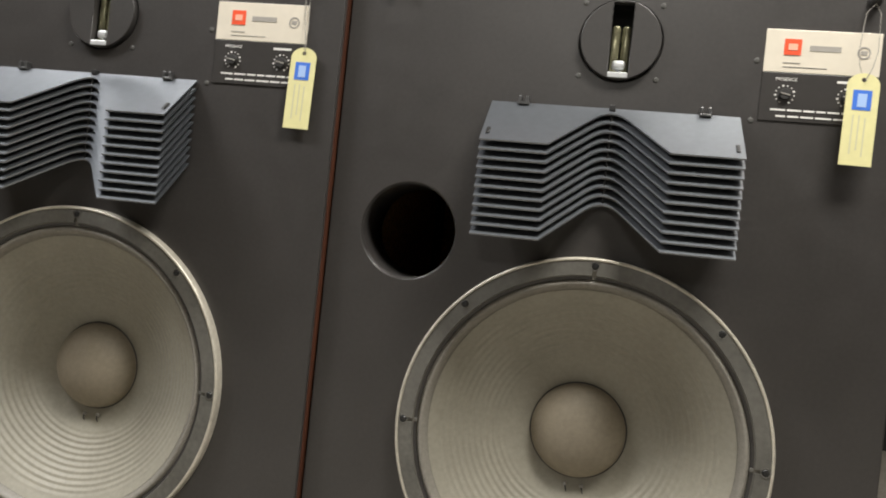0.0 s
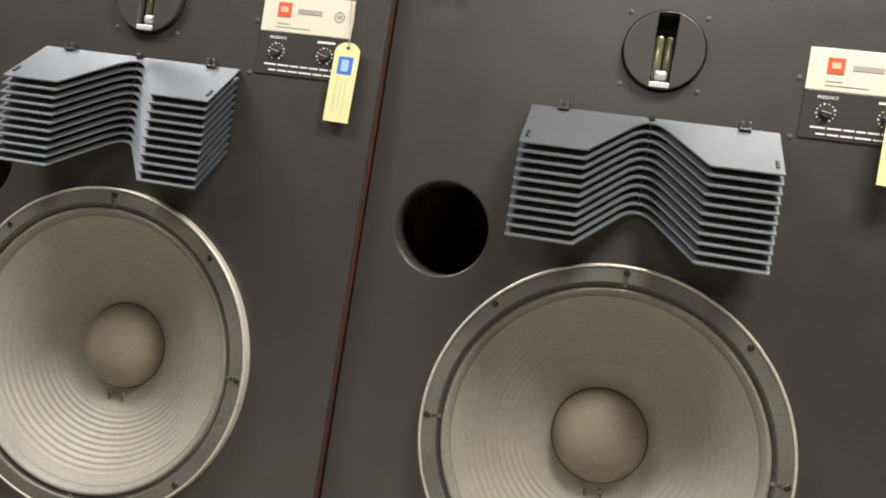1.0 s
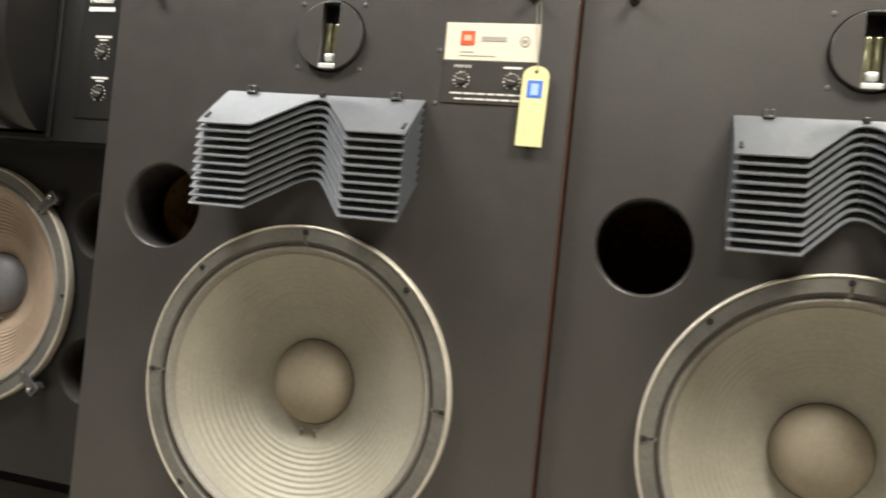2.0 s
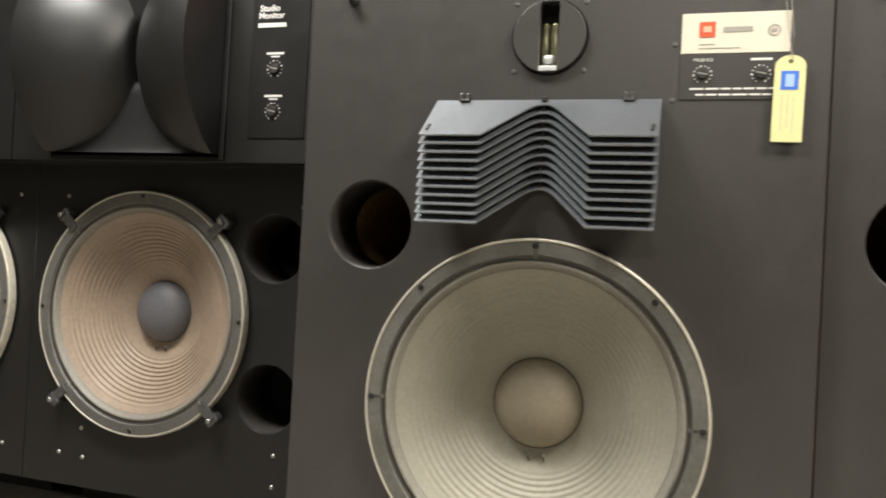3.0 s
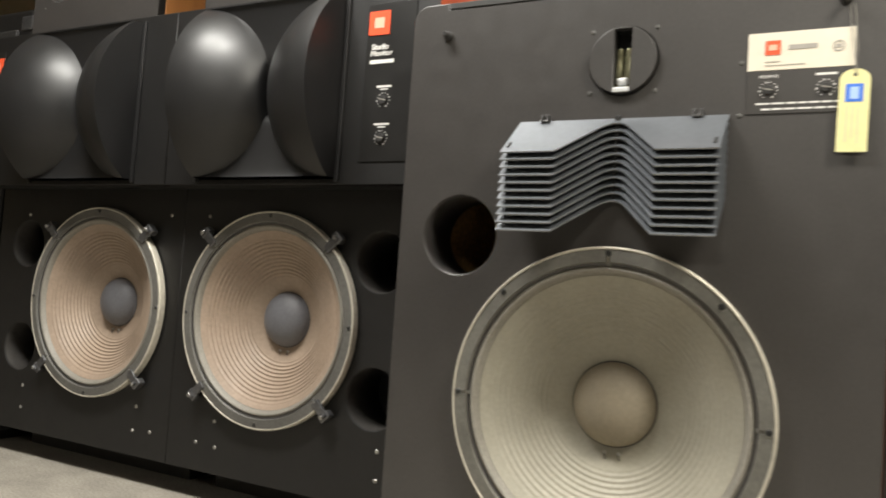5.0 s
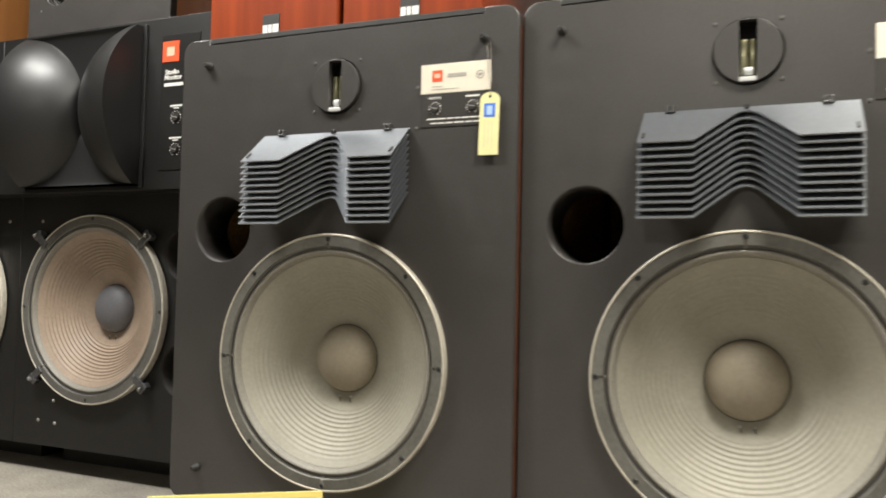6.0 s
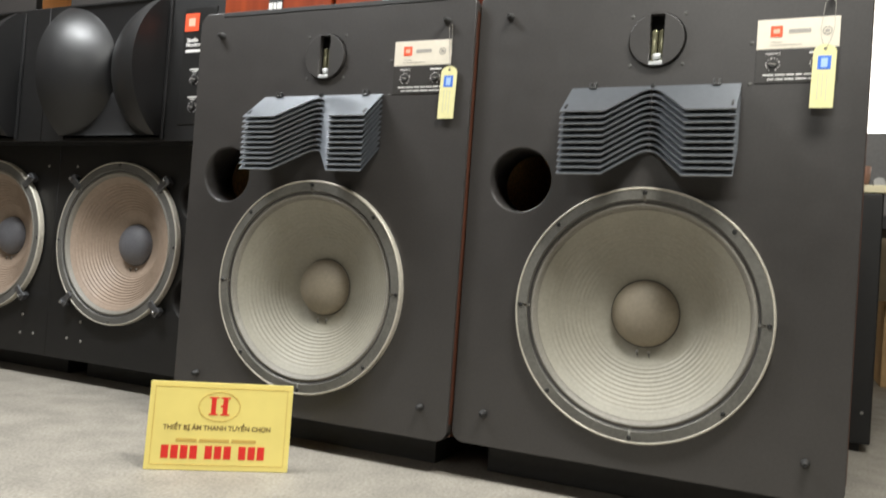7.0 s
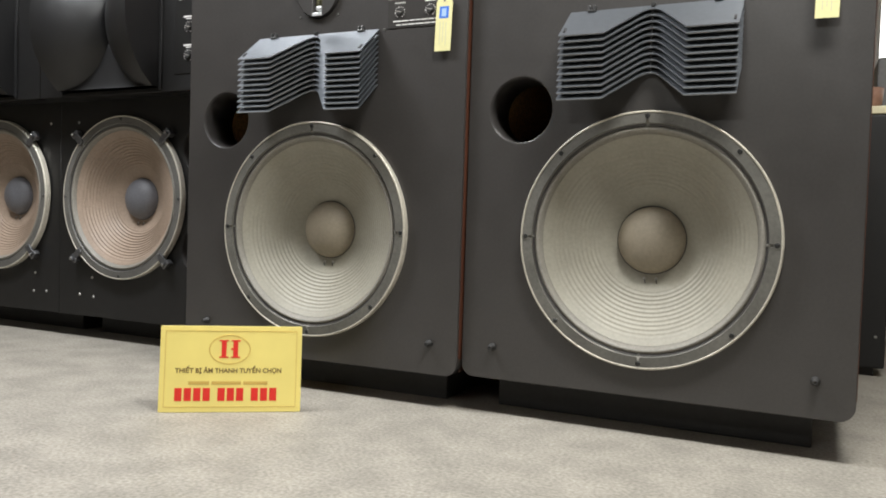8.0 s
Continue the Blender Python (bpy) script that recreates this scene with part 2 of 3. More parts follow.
def screw_mesh(r, h=0.0015, material=STEEL):
    """A round head with a cross recess."""
    bm = lathe([(r, 0), (r, -h * 0.4), (r * 0.75, -h), (r * 0.3, -h * 1.1), (0, -h * 1.1)], 16)
    for a in (45, 135):
        b = box(-r * 0.62, r * 0.62, -h * 1.25, -h * 0.9, -r * 0.12, r * 0.12)
        bmesh.ops.rotate(b, verts=b.verts, cent=(0, 0, 0), matrix=Matrix.Rotation(radians(a), 3, "Y"))
        me = bpy.data.meshes.new("t")
        b.to_mesh(me)
        b.free()
        bm.from_mesh(me)
        bpy.data.meshes.remove(me)
    me = bpy.data.meshes.new("screw")
    bmesh.ops.recalc_face_normals(bm, faces=bm.faces)
    bm.to_mesh(me)
    bm.free()
    me.materials.append(material)
    return me


SCREW = screw_mesh(0.0028, 0.0008, material=SCREWGREY)
BOLT = screw_mesh(0.0036, 0.0016, STEEL)
DULLBOLT = screw_mesh(0.0036, 0.0016, DARKSTEEL)


def peg_mesh():
    bm = lathe([(0.0065, 0), (0.0065, -0.003), (0.0048, -0.004), (0.0042, -0.012), (0.003, -0.014), (0.0015, -0.0142), (0.0012, -0.008), (0, -0.008)], 20)
    me = bpy.data.meshes.new("grille_peg")
    bmesh.ops.recalc_face_normals(bm, faces=bm.faces)
    bm.to_mesh(me)
    bm.free()
    me.materials.append(PLINTH)
    me.shade_smooth()
    return me


PEG = peg_mesh()

# ---- room ----


def room():
    floor = link("floor", box(-4.5, 4.5, -5.5, 4.0, -0.05, 0.0), FLOOR)
    tagged(floor, "mottled pale grey vinyl showroom floor", "floor", kind="structure")
    ceil = link("ceiling", box(-4.5, 4.5, -5.5, 4.0, CEILING, CEILING + 0.1), WHITEWALL)
    tagged(ceil, "plain white ceiling of the showroom", "ceiling", kind="structure")
    wx0, wx1, wz0, wz1 = 0.70, 2.6, 1.12, 2.1
    bm = bmesh.new()
    for a in ((-4.5, wx0, 3.0, 3.15, 0, CEILING), (wx1, 4.5, 3.0, 3.15, 0, CEILING), (wx0, wx1, 3.0, 3.15, 0, wz0), (wx0, wx1, 3.0, 3.15, wz1, CEILING)):
        add_box(bm, *a)
    tagged(link("wall_north", bm, WALL), "beige painted wall with a bright window", "wall", kind="structure")
    # the south wall is never in view; its dark colour holds down frontal bounce
    tagged(link("wall_south", box(-4.5, 4.5, -5.6, -5.5, 0, CEILING), DARKWALL), "unseen wall behind the camera, kept dark to limit fill light", "wall", kind="structure")
    tagged(link("wall_west", box(-4.6, -4.5, -5.5, 4.0, 0, CEILING), WALL), "plain beige painted wall", "wall", kind="structure")
    tagged(link("wall_east", box(4.5, 4.6, -5.5, 4.0, 0, CEILING), WALL), "plain beige painted wall", "wall", kind="structure")
    win = empty("window_1", pose(0, 0, 0))
    tagged(win, "white-framed window full of bright daylight", "window", kind="structure")
    for name, a in (("window_frame", (wx0, wx0 + 0.05, 3.03, 3.1, wz0, wz1)), ("window_frame", (wx1 - 0.05, wx1, 3.03, 3.1, wz0, wz1)), ("window_frame", (wx0 + 0.05, wx1 - 0.05, 3.03, 3.1, wz1 - 0.05, wz1)), ("window_sill", (wx0 - 0.03, wx1 + 0.03, 2.96, 3.1, wz0 - 0.03, wz0))):
        part(name, box(*a, bevel=0.004), WHITEWALL, win)
    tagged(link("backdrop", box(-0.5, 4.4, 3.6, 3.62, 0.2, 2.2), WINDOWGLOW), "glare of daylight outside the window", "backdrop", kind="structure")


room()

# ---- loudspeaker drivers ----


def ripple(r0, y0, r1, y1, ribs, amp, ra, rb, n=110):
    """A cone profile from r0 to r1 with concentric ribs between ra and rb."""
    pts = []
    for i in range(n + 1):
        f = i / n
        r = r0 + (r1 - r0) * f
        y = y0 + (y1 - y0) * (f + 0.10 * math.sin(math.pi * f))
        g = (r - rb) / (ra - rb)
        if 0 < g < 1:
            y += amp * math.sin(2 * math.pi * ribs * g) * min(1, 6 * g, 6 * (1 - g))
        pts.append((r, y))
    return pts


def woofer(parent, cx, cz, R, cone_mat, dome_mat, frame_mat, gasket_mat, ribs, amp, bolts, first, bolt_label, dome_r):
    """A fifteen-inch driver: cast frame, gasket arcs, roll surround, ribbed cone and dust dome."""
    w = part("woofer", lathe([(R - 0.004, 0.004), (R - 0.001, -0.004), (R - 0.001, -0.0095), (R - 0.0035, -0.0105), (R - 0.005, -0.0095), (R - 0.0192, -0.0095), (R - 0.0199, -0.004), (R - 0.0217, 0.008), (R - 0.0257, 0.02)], 128), frame_mat, parent, "round cast frame with a ribbed paper cone", True, pose(cx, 0, cz))
    part("rim_edge", lathe([(R + 0.0005, 0.002), (R + 0.0005, -0.010), (R - 0.0008, -0.0122), (R - 0.0028, -0.0124), (R - 0.0034, -0.009)], 128), EDGE, w, "bare shiny metal edge", True)
    for k in range(4):
        a = first + 90 * k + 0.7
        part("gasket", lathe([(R - 0.0030, -0.0094), (R - 0.0034, -0.0116), (R - 0.0182, -0.0122), (R - 0.0190, -0.0094)], 30, closed=True, arc=(a, a + 88.6)), gasket_mat, w, smooth=False)
    part("groove", lathe([(R - 0.0191, -0.0088), (R - 0.0225, -0.0074)], 96), TWEETER, w, "dark groove inside the gasket")
    for k in range(4):
        a = radians(first + 90 * k)
        rg = R - 0.0205
        part("gasket_bridge", box(-0.0026, 0.0022, -0.0092, -0.0045, -0.0022, 0.0022, bevel=0.0008), gasket_mat, w, m=pose(rg * math.cos(a), 0, rg * math.sin(a), 0, -math.degrees(a)))
    rs = R - 0.0213
    roll = [(rs - 0.0110 * i / 12, -0.0035 - 0.0056 * math.sin(math.pi * i / 12)) for i in range(13)]
    part("surround", lathe([(rs + 0.0015, 0.001), (rs, -0.0030)] + roll + [(rs - 0.0117, -0.0005), (rs - 0.0130, 0.001)], 128), SURROUND, w, smooth=True)
    rc = rs - 0.0127
    deep = 0.060
    part("cone", lathe(ripple(rc, 0.0, dome_r - 0.001, deep, ribs, amp, dome_r + 0.026, rc - 0.006), 160), cone_mat, w, smooth=True)
    dome = [(dome_r + 0.0012, deep - 0.0005), (dome_r + 0.0004, deep - 0.0020)] + [(dome_r * math.cos(radians(a)), deep - 0.0015 - 0.030 * math.sin(radians(a))) for a in range(0, 91, 6)]
    dome[-1] = (0, deep - 0.0315)
    part("dust_dome", lathe(dome, 96), dome_mat, w, smooth=True)
    # dark ring added to set the dome's outline off from the cone
    part("dome_outline", lathe([(dome_r + 0.0015, deep - 0.0016), (dome_r + 0.0008, deep - 0.0022), (dome_r + 0.0001, deep - 0.0020), (dome_r, deep - 0.001)], 96), TWEETER, w, smooth=True)
    for dx in (-0.008, 0.010):
        z = -dome_r - 0.0085
        part("lead_eyelet", lathe([(0.0026, 0.0), (0.0024, -0.0022), (0.001, -0.003), (0, -0.003)], 12), STEEL, w, smooth=True, m=pose(dx, deep - 0.0055, z, -32))
        part("lead_wire", tube([(dx, deep - 0.0075, z), (dx + 0.001, deep - 0.010, z - 0.003), (dx + 0.002, deep - 0.009, z - 0.007)], 0.0007, 6), DARKSTEEL, w)
    for k in range(bolts):
        a = radians(90 + 360 / bolts * k)
        rb = R - 0.0082
        part("bolt_seat", lathe([(0.0052, -0.0095), (0.0052, -0.0124), (0.0042, -0.0124), (0.0040, -0.0116), (0, -0.0116)], 16), GASKET, w, m=pose(rb * math.cos(a), 0, rb * math.sin(a)))
        place("bolt", DULLBOLT, DARKSTEEL, w, m=pose(rb * math.cos(a), -0.0112, rb * math.sin(a), 0, 20 * k))
    return w


def knob(parent, x, z, r=0.0058, y=-0.001):
    k = part("knob", lathe([(r, 0), (r, -0.002), (r * 0.85, -0.004), (0, -0.0042)], 28), PLINTH, parent, "slotted black level knob", m=pose(x, y, z))
    b = box(-r * 0.85, r * 0.85, -0.0047, -0.004, -r * 0.09, r * 0.09)
    part("pointer", b, GREYINK, k, m=pose(0, 0, 0, 0, 12))
    bm = bmesh.new()
    for i in range(12):
        a = radians(-60 + 300 * i / 11)
        d = 0.0006 if i % 3 else 0.0009
        cx, cz = 1.55 * r * math.cos(a), 1.55 * r * math.sin(a)
        add_box(bm, cx - d, cx + d, -0.0006, 0.0002, cz - d, cz + d)
    part("dial_mark", bm, WHITEINK, k)
    return k


# ---- the pair of floor speakers with slant-plate lenses ----
LENS_TOP, LENS_DROP, LENS_OUT, PLATES, PITCH = 0.648, 0.050, 0.062, 11, 0.00945
HALF = 0.1268


def lens_plate(parent, i):
    """One plate, sloping down and out from the baffle, its front edge cut to a deep V."""
    length = math.hypot(LENS_DROP, LENS_OUT)
    front = [(-HALF, length), (-0.058, length)] + [(0.018 * k / 4, 0.011 + 0.0125 * (k / 4) ** 2) for k in range(-4, 5)] + [(0.058, length), (HALF, length)]
    bm = bmesh.new()
    t = 0.0017
    rows = []
    for u, v in front:
        ub = max(-HALF, min(HALF, u))
        rows.append([bm.verts.new(c) for c in ((ub, 0, 0), (u, -v, 0), (u, -v, t), (ub, 0, t))])
    for p, q in zip(rows, rows[1:]):
        for k in range(4):
            bm.faces.new((p[k], p[(k + 1) % 4], q[(k + 1) % 4], q[k])).material_index = int(k == 1)
    bm.faces.new(rows[0])
    bm.faces.new(rows[-1])
    tilt = math.degrees(math.atan2(LENS_DROP, LENS_OUT))
    ob = part("lens_plate", bm, PLATE, parent, m=pose(0, -0.001, -PITCH * i, tilt))
    ob.data.materials.append(PLATE_EDGE)
    return ob


def acoustic_lens(parent):
    lens = part("acoustic_lens", box(-0.115, 0.115, -0.003, 0.0, -0.098, -0.004), BLACK, parent, "stack of slanted grey metal plates cut to a V", m=pose(-0.004, 0, LENS_TOP))
    for i in range(PLATES):
        lens_plate(lens, i)
    slope = LENS_DROP / LENS_OUT
    for u, y in ((-0.1205, -0.050), (0.1205, -0.050), (0.0, -0.0068)):
        z0 = slope * y
        part("spacer_rod", tube([(u, y - 0.001, z0 + 0.001), (u, y - 0.001, z0 - PITCH * (PLATES - 1) - 0.002)], 0.0016 if u else 0.0013, 8), DARKSTEEL, lens)
        if u:
            b = box(-0.0018, 0.0018, -0.006, 0.006, 0.0, 0.0024, bevel=0.0006)
            part("rod_tab", b, DARKSTEEL, lens, m=pose(u, y - 0.001, z0 + 0.0012, math.degrees(math.atan(slope))))
    for u in (-0.0925, 0.0925):
        bm = box(-0.0060, 0.0060, -0.009, -0.001, 0.0005, 0.0035, bevel=0.0006)
        for x in (-0.0038, 0.0038):
            add_box(bm, x - 0.0019, x + 0.0019, -0.009, -0.001, 0.0030, 0.0100, bevel=0.0008)
        part("spring_clip", bm, CLIP, lens, "small steel spring clip", m=pose(u, 0, -0.002))
    part("spring_clip", box(-0.003, 0.003, -0.008, -0.001, -0.002, 0.004, bevel=0.0006), DARKSTEEL, lens)
    return lens


def slot_tweeter(parent, z):
    slit = [(-0.0104, -0.0345), (0.0104, -0.0345), (0.0104, 0.0385), (-0.0104, 0.0385)]
    tw = place("tweeter", panel_mesh([circle(0, 0, 0.0412, 72), slit], -0.0065, 0.004, 0.0008), TWEETER, parent, "round black slot tweeter with a vertical slit", m=pose(-0.003, 0, z))
    # flat black ring stands for the shadow in the gap round the disc
    part("gap_shade", lathe([(0.0436, 0.004), (0.0410, 0.004)], 72), BLACK, tw)
    bm = box(-0.0125, -0.0104, 0.0062, 0.022, -0.037, 0.041)
    add_box(bm, 0.0104, 0.0125, 0.0062, 0.022, -0.037, 0.041)
    add_box(bm, -0.0104, 0.0104, 0.020, 0.022, -0.037, 0.041)
    add_box(bm, -0.0104, 0.0104, 0.0062, 0.020, 0.0390, 0.041)
    part("slot", bm, BLACK, tw)
    bm = bmesh.new()
    for x0, x1, y, z0, z1 in ((-0.0101, -0.0006, 0.003, -0.033, 0.018), (0.0006, 0.0101, 0.003, -0.033, 0.018)):
        add_box(bm, x0, x1, y, y + 0.012, z0, z1, bevel=0.0035, seg=3)
    plug = part("phase_plug", bm, AMBER, tw, "amber metal wedge in the slit", True)
    part("plug_tip", box(-0.0068, 0.0068, -0.002, 0.010, -0.030, -0.020, bevel=0.0034, seg=3), CHROME, plug, "bright rounded tip", True)
    part("lip", box(-0.0103, 0.0103, -0.0070, 0.002, -0.0398, -0.0338, bevel=0.0008), CHROME, tw, "bright metal lip")
    for sx in (-1, 1):
        for sz in (-1, 1):
            place("screw", SCREW, DARKSTEEL, tw, m=pose(sx * 0.0395, 0, sz * 0.0385, 0, 30 * sx))
    return tw


def floor_speaker(m):
    sp = empty("floor_speaker", m)
    tagged(sp, "dark grey floor speaker with slanted plate lens and big beige cone", "speaker", group="pair of lens speakers")
    WZ, WR = 0.299, 0.1935
    z0, z1, hw, n = 0.061, 0.818, 0.2938, 0.009
    mid = -0.006
    out = rounded(mid - hw, mid + hw, z0, z1, 0.022)
    k = next(i for i, p in enumerate(out) if p[0] < 0)
    out = out[:k] + [(0.236, z1), (0.236, z1 - n), (-0.246, z1 - n), (-0.246, z1)] + out[k:]
    holes = [circle(-0.0045, WZ, WR - 0.006, 96), circle(-0.209, 0.5015, 0.0528, 64), circle(-0.003, 0.7205, 0.0425, 64)]
    place("baffle", panel_mesh([out] + holes, 0.0, 0.024, 0.0015), BAFFLE, sp, "charcoal textured baffle board with rounded corners")
    bm = bmesh.new()
    cw = 0.2905
    c0, c1 = mid - cw, mid + cw
    for a in ((c0, c0 + 0.018, 0.0245, 0.56, z0 + 0.005, z1 - n - 0.002), (c1 - 0.018, c1, 0.0245, 0.56, z0 + 0.005, z1 - n - 0.002), (c0 + 0.018, c1 - 0.018, 0.0245, 0.56, z1 - n - 0.02, z1 - n - 0.002), (c0 + 0.018, c1 - 0.018, 0.0245, 0.56, z0 + 0.005, z0 + 0.023)):
        add_box(bm, *a, bevel=0.001)
    part("cabinet", bm, WALNUT, sp, "walnut veneered cabinet")
    for x in (mid - hw - 0.0014, mid + hw - 0.0004):
        part("edge_strip", box(x + 0.0004, x + 0.0014, 0.006, 0.022, z0 + 0.03, z1 - 0.03), WALNUT, sp, "red-brown veneer edge")
    part("back_panel", box(c0 + 0.018, c1 - 0.018, 0.545, 0.56, z0 + 0.023, z1 - n - 0.02), INSIDE, sp)
    part("lining", box(c0 + 0.0185, c0 + 0.0215, 0.053, 0.45, z0 + 0.024, z1 - n - 0.021), INSIDE, sp, "raw chipboard inside the cabinet")
    part("top_strip", box(-0.2455, 0.2355, -0.0012, 0.0243, z1 - n + 0.0004, z1 - 0.0005, bevel=0.0006), PLINTH, sp)
    part("plinth", box(-0.262, 0.236, 0.080, 0.50, 0.0, z0 + 0.005, bevel=0.002), PLINTH, sp, "recessed black plinth")
    part("port", lathe([(0.0526, 0.0022), (0.0518, 0.0040), (0.0518, 0.080), (0.056, 0.080), (0.056, 0.0245), (0.0526, 0.0242)], 64, closed=True), BAFFLE, sp, "open round bass port", True, pose(-0.209, 0, 0.5015))
    woofer(sp, -0.0045, WZ, WR, CONE, DOME, RIM, GASKET, 12, 0.00055, 8, 90, "", 0.0525)
    acoustic_lens(sp)
    slot_tweeter(sp, 0.7205)
    for x in (-0.2445, 0.2365):
        for z in (0.772, 0.114):
            place("grille_peg", PEG, PLINTH, sp, m=pose(x, 0, z))
    fx0, fx1 = 0.1395, 0.2475
    plate = part("name_plate", box(fx0, fx1, -0.0016, 0, 0.6975, 0.7405, bevel=0.0004), FOIL, sp, "cream foil name plate with an orange badge")
    part("badge", box(0.1575, 0.1735, -0.0022, -0.0014, 0.7150, 0.7310), ORANGE, plate, "orange square badge")
    part("badge_mark", box(0.1612, 0.1698, -0.0026, -0.002, 0.7198, 0.7262), PALEORANGE, plate)
    part("word_bar", box(0.1815, 0.2105, -0.0020, -0.0014, 0.7198, 0.7252), GREYINK, plate)
    part("word_bar", box(0.1575, 0.1735, -0.0020, -0.0014, 0.7068, 0.7076), GREYINK, plate)
    part("word_bar", box(0.1575, 0.1990, -0.0020, -0.0014, 0.7026, 0.7034), GREYINK, plate)
    part("seal", lathe([(0.0062, -0.0018), (0.0062, -0.002), (0.0048, -0.002), (0.0048, -0.0018)], 32), GREYINK, plate, m=pose(0.2315, 0, 0.7205))
    part("seal", box(0.2285, 0.2345, -0.0020, -0.0014, 0.7185, 0.7225), GREYINK, plate)
    ctl = part("control_plate", box(fx0, fx1 + 0.001, -0.0012, 0, 0.6485, 0.6970, bevel=0.0003), GLOSSBLACK, sp, "glossy black control plate with two knobs")
    for x, words in ((0.1625, "PRESENCE"), (0.2205, "")):
        knob(ctl, x, 0.6752)
        if words:
            place("word", text_mesh(words, 0.0044), WHITEINK, ctl, m=pose(x, -0.0014, 0.6905))
        else:
            part("word_bar", box(x - 0.0105, x + 0.0105, -0.0016, -0.001, 0.6893, 0.6917), WHITEINK, ctl)
    for xa, xb, z in ((0.1500, 0.2430, 0.6598), (0.1560, 0.2380, 0.6535)):
        x = xa
        while x < xb:
            w = random.uniform(0.006, 0.016)
            part("word_bar", box(x, min(x + w, xb), -0.0016, -0.001, z - 0.0009, z + 0.0009), WHITEINK, ctl)
            x += w + 0.0018
    for z in (0.708, 0.6475):
        place("screw", SCREW, DARKSTEEL, sp, m=pose(0.1330, 0, z, 0, 40))
    return sp


SPEAKER_R = floor_speaker(pose(0.2955, 0, 0))
SPEAKER_L = copy_thing(SPEAKER_R, pose(-0.2945, -0.019, -0.0030, 0, 0, 1.0))


def hang_tag(m, loop):
    """A swing tag: rounded top, punched hole, blue print, text bars and its string."""
    w, h = 0.0148, 0.090
    out = [(w, -h), (w, -0.012)] + [(w * math.cos(radians(a)), -0.012 + 0.012 * math.sin(radians(a))) for a in range(10, 171, 10)] + [(-w, -0.012), (-w, -h)]
    tag = place("hang_tag", panel_mesh([out, circle(0, -0.0065, 0.0022, 20)], -0.0006, 0.0), TAGCARD, m=m)
    tagged(tag, "pale yellow cardboard swing tag with blue print on a string", "tag", group="swing tags")
    part("blue_print", box(-0.0085, 0.0085, -0.0009, -0.0005, -0.036, -0.0165), BLUE, tag, "blue printed square")
    part("pale_mark", box(-0.0042, 0.0042, -0.0012, -0.0008, -0.033, -0.020), PALEBLUE, tag)
    for i, (a, b) in enumerate(((-0.041, -0.079), (-0.041, -0.075), (-0.043, -0.081))):
        x = -0.007 + 0.0055 * i
        part("text_bar", box(x, x + 0.0013, -0.0008, -0.0005, b, a), PALEINK, tag)
    part("string", tube(loop, 0.0004, 6), STRING, tag, "thin grey string")
    return tag


hang_tag(pose(-0.0460, -0.0195, 0.690, -1.0, 1.0), [(0.0, 0.002, -0.0075), (-0.001, -0.001, -0.001), (0.001, 0.0, 0.02), (-0.004, 0.003, 0.07), (-0.006, 0.004, 0.076), (-0.009, 0.003, 0.068), (-0.003, 0.0, 0.02), (0.0015, -0.002, -0.002), (0.0005, -0.0025, -0.0075)])
hang_tag(pose(0.5255, -0.0165, 0.697, -1.5, 1.0), [(0.0, 0.002, -0.0075), (-0.006, -0.001, 0.008), (-0.0075, 0.0, 0.022), (-0.004, 0.003, 0.060), (0.004, 0.004, 0.070), (0.009, 0.003, 0.060), (0.0095, 0.0, 0.022), (0.006, -0.002, 0.006), (0.0005, -0.0025, -0.0075)])

# ---- the pair of studio monitors with flared horns ----
SEAM, HW = -1.187, 0.573
FACE, STEP = 0.153, 0.093


def horn(parent, cx, cz, label):
    """A flared horn: cheeks swung about a level axis, fan-shaped floor and roof, closed outer sides."""
    axis, R, half, rho = 0.186, 0.190, 0.150, 0.175

    def station(i):
        """Radius, half width and half angle from the slot to the mouth."""
        if i < 4:
            return 0.045 + 0.018 * i, 0.010, radians(22 + 1.2 * i)
        f = (i - 4) / (nr - 4)
        th = radians(33 + 55 * f)
        r = R - rho * (1 - math.sin(th))
        return r, half - rho * math.cos(th) + rho * math.cos(radians(88)), math.acos((axis - 0.090 + 0.017 * f) / r)

    bm = bmesh.new()
    nr, na = 30, 28
    grid = {}
    for s in (-1, 1):
        for i in range(nr + 1):
            r, wide, angle = station(i)
            for k in range(na + 1):
                a = angle * (2 * k / na - 1)
                grid[s, i, k] = bm.verts.new((s * wide, axis - r * math.cos(a), r * math.sin(a)))
        for i in range(nr):
            for k in range(na):
                bm.faces.new((grid[s, i, k], grid[s, i + 1, k], grid[s, i + 1, k + 1], grid[s, i, k + 1]))
    for k in (0, na):
        for i in range(nr):
            bm.faces.new((grid[-1, i, k], grid[-1, i + 1, k], grid[1, i + 1, k], grid[1, i, k]))
    for s in (-1, 1):
        side = [bm.verts.new((s * (half + 0.002), STEP + 0.002, grid[s, nr, k].co.z)) for k in range(na + 1)]
        for k in range(na):
            bm.faces.new((grid[s, nr, k], side[k], side[k + 1], grid[s, nr, k + 1]))
    ob = part("horn", bm, HORN, parent, label, m=pose(cx, 0, cz))
    ob.data.shade_smooth()
    ob.data.set_sharp_from_angle(angle=radians(50))
    part("throat", box(-0.03, 0.03, 0.140, 0.146, -0.06, 0.06), BLACK, ob)
    return ob


